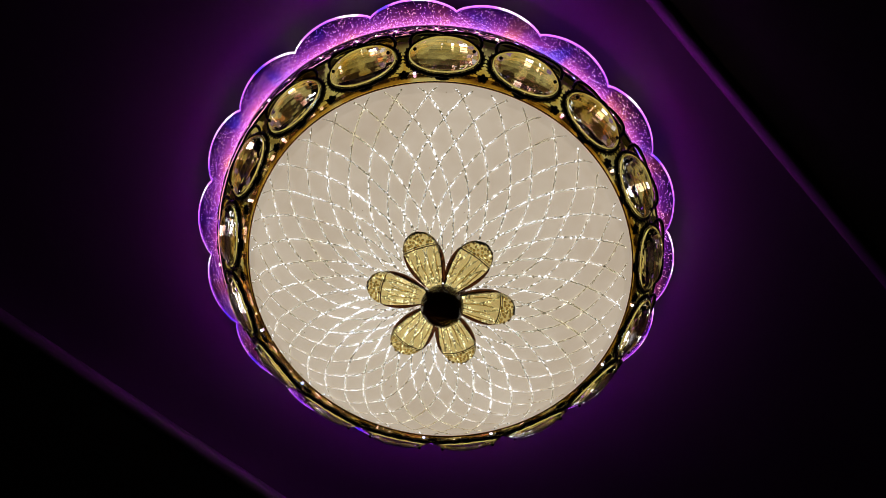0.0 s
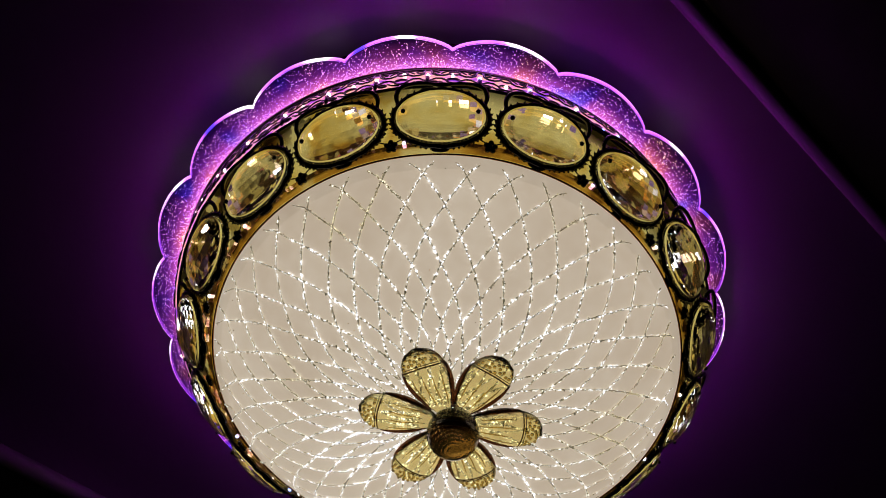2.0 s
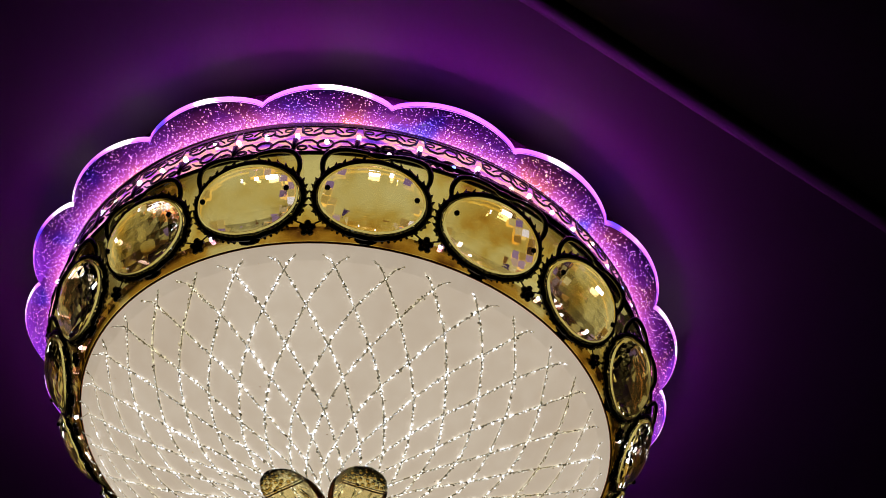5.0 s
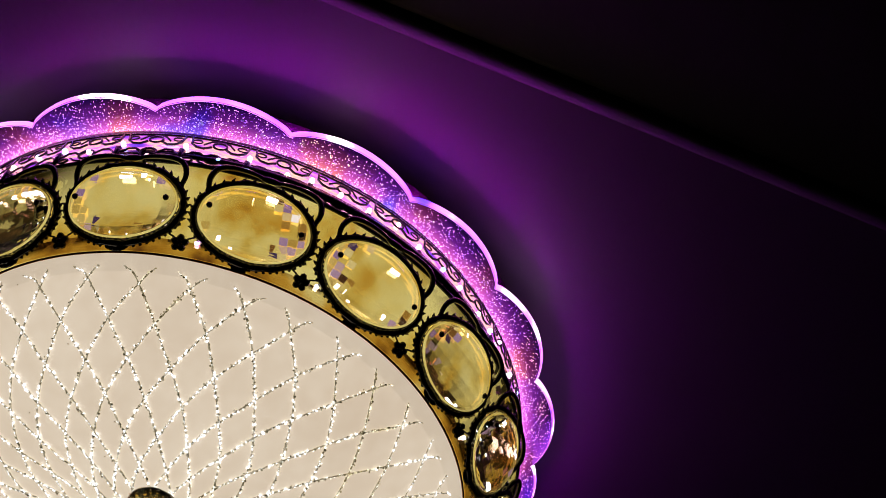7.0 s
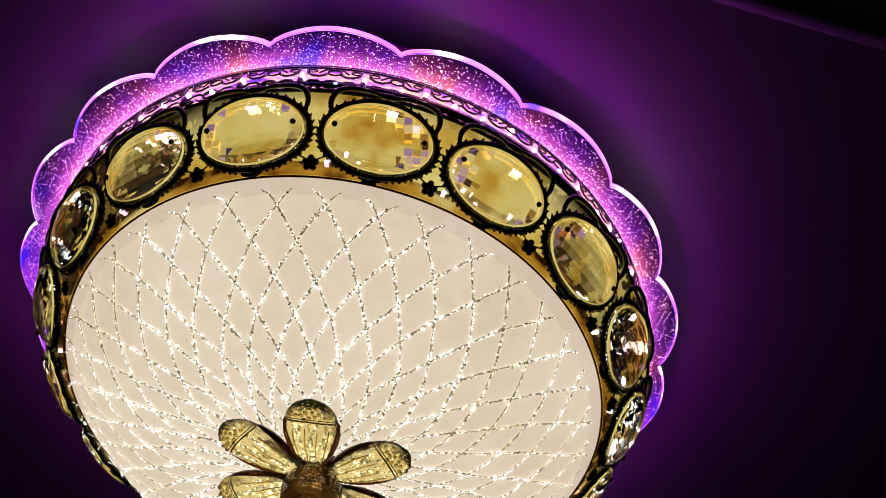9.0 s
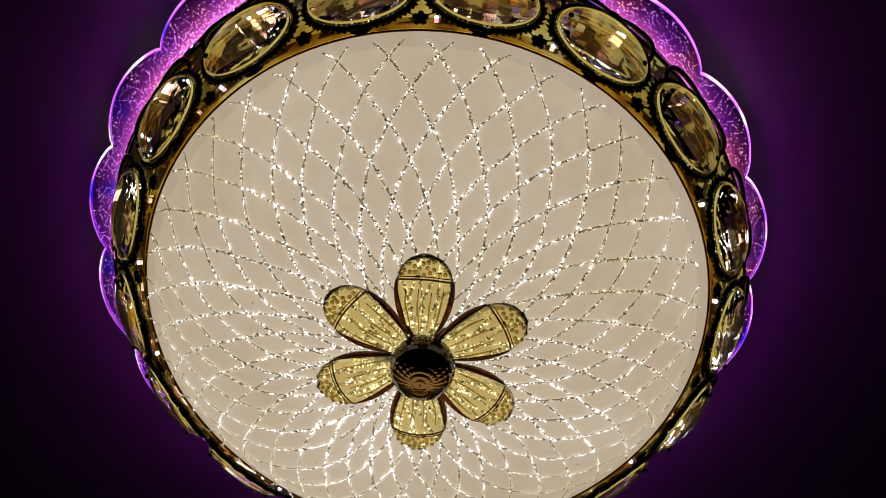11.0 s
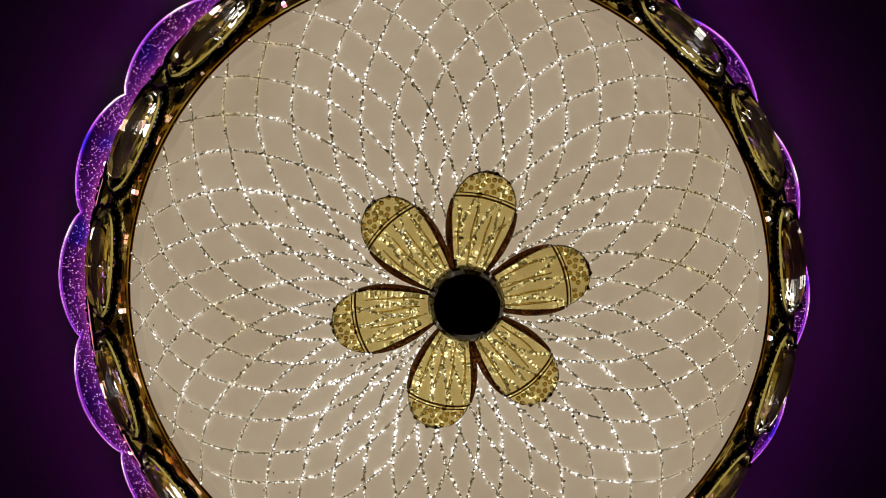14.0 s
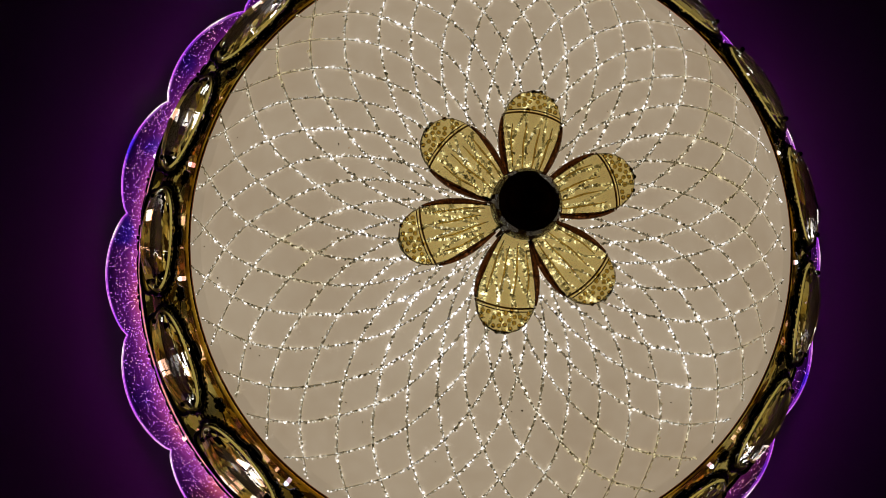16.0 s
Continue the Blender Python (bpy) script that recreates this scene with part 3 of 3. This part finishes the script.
def make_stones():
    rng = random.Random(11)
    bezel = part("bezel", make_bezel(), BLACK, lamp, "thorned and beaded black oval bezel")
    crystals = []
    for k in range(3):
        c = part("crystal", make_crystal(rng), CRYSTAL, None, "clear domed oval crystal cut in square facets", False)
        crystals.append(c)
    # The wire shares the band's set glow, so it shows bright.
    bm = bmesh.new()
    tube(bm, [oval(0.0303, 0.0217, 2 * math.pi * i / 48, 0.0064) for i in range(48)], 0.0010, 5, True)
    rim_wire = part("setting_rim", bm, GOLD, bezel, "thin gold wire round the stone")
    scrolls = [part("scroll", make_scroll(s), BLACK, bezel) for s in (1, -1)]
    pins = [part("pin", make_pin(s), BLACK, bezel) for s in (1, -1)]
    crystals[0].parent = bezel
    glint_tiles = [part("foil", make_mosaic(rng), FACET_GLINTS, bezel, "facet reflections behind the stone, made as glowing tiles", False) for k in range(6)]
    # Glowing bits stand for the white highlights in the stones.
    shapes = []
    for half, thick in ((0.0002, 0.0010), (0.0010, 0.0010), (0.0032, 0.0012)):
        bm = bmesh.new()
        tube(bm, [Vector((0, -half, 0)), Vector((0, half, 0))], thick, 6)
        shapes.append(part("diode", bm, STONE_GLINT, bezel, "white highlight in the stone, made as a glowing bit"))
        shapes[-1].matrix_basis = Matrix.Translation(flat_band(-0.012 + 0.009 * len(shapes), 0.0120, 0.0014))

    def set_glints(stone):
        """A few added highlights under each stone, most of them near its upper edge."""
        for q in range(rng.choice((3, 4, 5))):
            t = rng.choice((90, 90, 90, 200, 270, 340)) + rng.uniform(-55, 55)
            d = rng.uniform(0.66, 0.88)
            at = flat_band(0.030 * d * math.cos(radians(t)), 0.0210 * d * math.sin(radians(t)), 0.0014)
            again(shapes[rng.choice((0, 0, 1, 1, 2))], stone, Matrix.Translation(at))

    bezel.matrix_basis = BAND_AT @ turn(GEM)
    for k in range(1, STONES):
        b = again(bezel, lamp, BAND_AT @ turn(GEM + k * STEP))
        if k < 3:
            crystals[k].parent = b
        else:
            again(crystals[k % 3], b)
        for o in scrolls + pins + [rim_wire]:
            again(o, b)
        set_glints(b)
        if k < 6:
            glint_tiles[k].parent = b
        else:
            again(glint_tiles[(k * 5) % 6], b)
    floret = part("floret", make_floret(), BLACK, lamp, "small black enamelled flower")
    # Lit beads stand for the white glints in the gold beside the florets.
    bm = bmesh.new()
    ball(bm, on_band(0.0095, -0.0195, 0.0008), 0.0016, 8, 6)
    diode = part("diode", bm, DIODE_LIGHT, lamp, "small lit bead")
    for k in range(STONES):
        here = FLORET_AT @ turn(FLORET + k * STEP)
        if k == 0:
            floret.matrix_basis, diode.matrix_basis = here, here
        else:
            again(floret, lamp, here)
            if k % 3 != 1:
                again(diode, lamp, here)


make_stones()

# ---- openwork ring and scalloped acrylic rim ----
RING_IN, RING_OUT = (0.2270, -0.0325), (0.2290, -0.0045)


def on_ring(u, v, w=0.0):
    """u along the ring, v from 0 at its lower to 1 at its upper edge, w out of it."""
    r = RING_IN[0] + (RING_OUT[0] - RING_IN[0]) * v + w
    z = RING_IN[1] + (RING_OUT[1] - RING_IN[1]) * v
    return Vector((r * math.cos(u / 0.225), r * math.sin(u / 0.225), z))


def make_ring():
    bm = bmesh.new()
    lathe(bm, [RING_IN, RING_OUT, (RING_OUT[0] - 0.003, RING_OUT[1]), (RING_IN[0] - 0.003, RING_IN[1])], 144, True)
    bmesh.ops.recalc_face_normals(bm, faces=bm.faces)
    ring = part("openwork_ring", bm, BACKING, lamp, "mirror ring with coloured reflections set as glow, behind black openwork")
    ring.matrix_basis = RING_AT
    bm = bmesh.new()
    tube(bm, [on_ring(0.225 * t * math.pi / 72, 1.0, 0.0006) for t in range(144)], 0.0009, 5, True)
    part("hoop", bm, BLACK, ring, "thin dark hoop")
    bm = bmesh.new()
    lathe(bm, [(0.2288, -0.0050), (0.2290, 0.0080), (0.2230, 0.0080), (0.2230, -0.0050)], 96, True)
    bmesh.ops.recalc_face_normals(bm, faces=bm.faces)
    part("collar", bm, BLACK, ring, "dark collar holding the acrylic rim")
    half = 0.225 * LOBE / 4
    bm = bmesh.new()
    def loop(u, v, ru, rv, thick):
        tube(bm, [on_ring(u + ru * math.cos(t * math.pi / 6), v + rv * math.sin(t * math.pi / 6), 0.0009) for t in range(12)], thick, 4, True)

    def line(points, thick):
        tube(bm, [on_ring(u, v, 0.0009) for u, v in points], thick, 4)

    loop(0, 0.27, 0.0050, 0.150, 0.0010)
    loop(0.0004, 0.79, 0.0043, 0.110, 0.0008)
    for s in (1, -1):
        loop(s * 0.0142, 0.13, 0.0030, 0.070, 0.0009)
        loop(s * 0.0138, 0.84, 0.0030, 0.060, 0.0006)
        line([(s * 0.0050, 0.30), (s * 0.0090, 0.42), (s * 0.0135, 0.42), (s * 0.0175, 0.28), (s * half, 0.10)], 0.0008)
        line([(s * 0.0042, 0.72), (s * 0.0085, 0.62), (s * 0.0130, 0.64), (s * 0.0165, 0.74), (s * 0.0176, 0.97)], 0.0008)
        line([(s * 0.0010, 0.97), (s * 0.0058, 0.90), (s * 0.0095, 0.76)], 0.0006)
        line([(s * 0.0012, 0.03), (s * 0.0070, 0.10), (s * 0.0105, 0.22)], 0.0007)
    tube(bm, [on_ring(half, v, 0.0009) for v in (0.02, 0.25, 0.42, 0.52)], [0.0014, 0.0019, 0.0024, 0.0006], 5)
    motif = part("openwork_motif", bm, BLACK, ring, "dark curled openwork")
    bm = bmesh.new()
    ball(bm, on_ring(0, 0.5, 0.0006), 0.0017, 8, 6)
    bead = part("diode", bm, DIODE_LIGHT, ring, "small lit bead")
    rng = random.Random(3)
    for k in range(2 * LOBES):
        if k:
            again(motif, ring, turn(NOTCH + k * LOBE / 2))
        else:
            motif.matrix_basis = turn(NOTCH)
    for k in range(72):
        m = turn(NOTCH + LOBE / 4 * (k + 1 + rng.uniform(-0.25, 0.25) * (k % 2))) @ Matrix.Translation((0, 0, 0.0045 if k % 2 == 0 else rng.uniform(-0.013, 0.013)))
        if k:
            again(bead, ring, m)
        else:
            bead.matrix_basis = m


make_ring()


def rim_radius(a):
    """Outline of the scalloped rim: eighteen lobes."""
    f = ((a - NOTCH) / LOBE) % 1.0
    s = abs(math.sin(math.pi * f))
    return 0.2450 + 0.0106 * s ** 0.72


def make_rim():
    n = LOBES * 24
    angles = [NOTCH + 2 * math.pi * i / n for i in range(n)]
    bm = bmesh.new()
    prof = []
    for dr, z in ((0.0, 0.0), (0.0, 0.005)):
        prof.append([bm.verts.new(((rim_radius(a) - 0.0007 + dr) * math.cos(a), (rim_radius(a) - 0.0007 + dr) * math.sin(a), z)) for a in angles])
    inner = [[bm.verts.new((0.2300 * math.cos(a), 0.2300 * math.sin(a), z)) for a in angles] for z in (0.0, 0.005)]
    for i in range(n):
        j = (i + 1) % n
        bm.faces.new((inner[0][i], inner[0][j], prof[0][j], prof[0][i]))
        bm.faces.new((inner[1][i], prof[1][i], prof[1][j], inner[1][j]))
    bmesh.ops.recalc_face_normals(bm, faces=bm.faces)
    rim = part("scalloped_rim", bm, ACRYLIC, lamp, "clear scalloped acrylic rim glowing violet", False)
    rim.matrix_basis = RIM_AT @ SLOPE
    bm = bmesh.new()
    rings = []
    for dr, z in ((-0.0014, -0.0003), (0.0, 0.0010), (0.0003, 0.0025), (0.0, 0.0044), (-0.0010, 0.0052)):
        rings.append([bm.verts.new(((rim_radius(a) + dr) * math.cos(a), (rim_radius(a) + dr) * math.sin(a), z)) for a in angles])
    for a, b in zip(rings, rings[1:]):
        for i in range(n):
            j = (i + 1) % n
            bm.faces.new((a[i], a[j], b[j], b[i]))
    bmesh.ops.recalc_face_normals(bm, faces=bm.faces)
    part("lit_edge", bm, EDGE, rim, "bright violet lit edge")
    # an added strip and its shield, hidden above the plate, make the ceiling's violet ring
    bm = bmesh.new()
    lathe(bm, [(0.2445, 0.0062), (0.2445, 0.0070), (0.2320, 0.0070), (0.2320, 0.0165), (0.2445, 0.0165), (0.2445, 0.0175), (0.2300, 0.0175), (0.2300, 0.0062)], 144, True)
    bmesh.ops.recalc_face_normals(bm, faces=bm.faces)
    channel = part("channel", bm, BLACK, rim, "added dark shield above the acrylic that shapes the ceiling light", False)
    bm = bmesh.new()
    lathe(bm, [(0.2322, 0.0072), (0.2328, 0.0075), (0.2328, 0.0115), (0.2322, 0.0118)], 144)
    bmesh.ops.recalc_face_normals(bm, faces=bm.faces)
    part("light_strip", bm, STRIP, channel, "added unseen strip that lights the ceiling violet", False)
    # engraved dots, thickest near the inner rim
    rng = random.Random(8)
    verts, faces = [], []
    count = 0
    while count < 30000:
        a = rng.uniform(0, 2 * math.pi)
        out = rim_radius(a) - 0.0022
        f = rng.random() ** 2.3
        r = 0.2308 + (out - 0.2308) * f
        size = rng.uniform(0.00021, 0.00050) * (1.15 - 0.3 * f)
        z = rng.choice((-0.0003, 0.0015, 0.0053))
        i = len(verts)
        for q in range(6):
            t = q * math.pi / 3
            verts.append((r * math.cos(a) + size * math.cos(t), r * math.sin(a) + size * math.sin(t), z))
        faces.append(tuple(range(i + 5, i - 1, -1)))
        count += 1
    me = bpy.data.meshes.new("engraving")
    me.from_pydata(verts, [], faces)
    me.materials.append(DOTS)
    ob = new("engraving", me)
    ob.parent = rim
    tagged(ob, "fine glowing engraved dots", kind="stuff")


make_rim()


# ---- the glass flower under the bowl ----
FLOWER = (0.0065, -0.0045)
FINIAL = (0.0090, -0.0048)
# The petals are not set quite evenly.
SWING = (1.0, -2.5, -0.5, 2.0, -3.0, 2.0)


def petal_half(s):
    """Half width of a petal at s from root (0) to tip (1)."""
    return 0.0168 * math.sqrt(max(0.0, 1 - ((s - 0.66) / 0.34) ** 2)) if s > 0.66 else 0.0168 * (0.38 + 0.62 * math.sin(math.pi / 2 * s / 0.66))


def petal_point(s, t, lift=0.0):
    """t: round the section."""
    x = 0.0125 + 0.0570 * s
    h = petal_half(s)
    thick = 0.0052 * (0.55 + 0.45 * math.sin(math.pi * min(s, 0.97))) * (1 if s < 0.8 else math.sqrt(max(0.02, 1 - ((s - 0.8) / 0.2) ** 2)))
    rib = 1 + 0.05 * math.cos(9 * t) if s < 0.7 else 1
    z = -0.1572 + 0.0020 * s
    return Vector((x, (h + lift) * math.cos(t), z + (thick + lift) * math.sin(t) * rib))


def make_petal():
    bm = bmesh.new()
    n, m = 28, 18
    rings = []
    for k in range(m + 1):
        s = 0.995 * k / m
        rings.append([bm.verts.new(petal_point(s, 2 * math.pi * i / n)) for i in range(n)])
    for a, b in zip(rings, rings[1:]):
        for i in range(n):
            bm.faces.new((a[i], a[(i + 1) % n], b[(i + 1) % n], b[i]))
    bm.faces.new(rings[0][::-1])
    bm.faces.new(rings[-1])
    bmesh.ops.recalc_face_normals(bm, faces=bm.faces)
    return bm


def make_flower():
    rng = random.Random(21)
    petal = part("petal", make_petal(), AMBER, lamp, "amber glass petal with a stippled tip")
    bm = bmesh.new()
    tube(bm, [petal_point(0.70 + 0.045 * math.sin(t) ** 2, -t, 0.0002) for t in [math.pi * k / 14 for k in range(15)]], 0.0006, 5)
    tube(bm, [petal_point(0.735 + 0.04 * math.sin(t) ** 2, -t, 0.0002) for t in [0.35 + (math.pi - 0.7) * k / 14 for k in range(15)]], 0.00035, 5)
    groove = part("groove", bm, DARK_AMBER, petal, "dark groove across the petal")
    strips = []
    # Brown strips stand for the dark refraction in the petal's thick sides.
    for side in (0, math.pi):
        bm = bmesh.new()
        tube(bm, [petal_point(s, side, 0.0001) for s in [0.06 + 0.62 * k / 12 for k in range(13)]], [0.0006 + 0.0016 * math.sin(math.pi * (k + 0.5) / 13) for k in range(13)], 6)
        strips.append(part("edge_strip", bm, EDGE_GLASS, petal, "dark refraction along the petal's side, made as a brown strip"))
    for t in (-0.85, -1.32, -1.78, -2.30):
        bm = bmesh.new()
        start, end = rng.uniform(0.08, 0.2), rng.uniform(0.55, 0.66)
        tube(bm, [petal_point(start + (end - start) * k / 8, t + 0.02 * math.sin(k), 0.0001) for k in range(9)], [0.0002 + 0.0004 * math.sin(math.pi * (k + 0.5) / 9) for k in range(9)], 5)
        strips.append(part("rib", bm, STUD, petal, "raised amber rib along the petal"))
    bm = bmesh.new()
    made = []
    while len(made) < 22:
        s, y = rng.uniform(0.77, 0.98), rng.uniform(-0.9, 0.9)
        p = (0.0575 * s, y * petal_half(s))
        if all(math.hypot(p[0] - q[0], p[1] - q[1]) > 0.0030 for q in made):
            made.append(p)
            t = -math.acos(max(-0.95, min(0.95, y)))
            ball(bm, petal_point(s, t, 0.0), 0.00140, 8, 6)
    studs = part("studs", bm, STUD, petal, "raised glass studs")
    here = Matrix.Translation((*FLOWER, 0))
    petal.matrix_basis = here @ turn(PETAL + radians(SWING[0]))
    for k in range(1, 6):
        b = again(petal, lamp, here @ turn(PETAL + k * math.pi / 3 + radians(SWING[k])))
        for o in [groove, studs] + strips:
            again(o, b)
    # crown and ball
    bm = bmesh.new()
    lathe(bm, [(0, -0.1430), (0.006, -0.1430), (0.0075, -0.1480), (0.0130, -0.1490), (0.0138, -0.1520), (0.0120, -0.1550), (0.0, -0.1555)], 32)
    for k in range(6):
        a = PETAL + (k + 0.5) * math.pi / 3
        d = Vector((math.cos(a), math.sin(a), 0))
        tube(bm, [d * 0.011 + Vector((0, 0, -0.1525)), d * 0.0175 + Vector((0, 0, -0.1535)), d * 0.0215 + Vector((0, 0, -0.1540))], [0.0013, 0.0012, 0.0011], 6)
    crown = part("crown", bm, BROWN, lamp, "dark brown metal crown with short prongs")
    crown.matrix_basis = Matrix.Translation((*FINIAL, 0))
    bm = bmesh.new()
    bmesh.ops.create_uvsphere(bm, u_segments=26, v_segments=16, radius=0.0197, matrix=Matrix.Translation((0, 0, -0.1710)))
    sphere = part("ball_finial", bm, SMOKE, lamp, "smoky dark faceted glass ball finial", False)
    sphere.matrix_basis = Matrix.Translation((*FINIAL, 0))


make_flower()
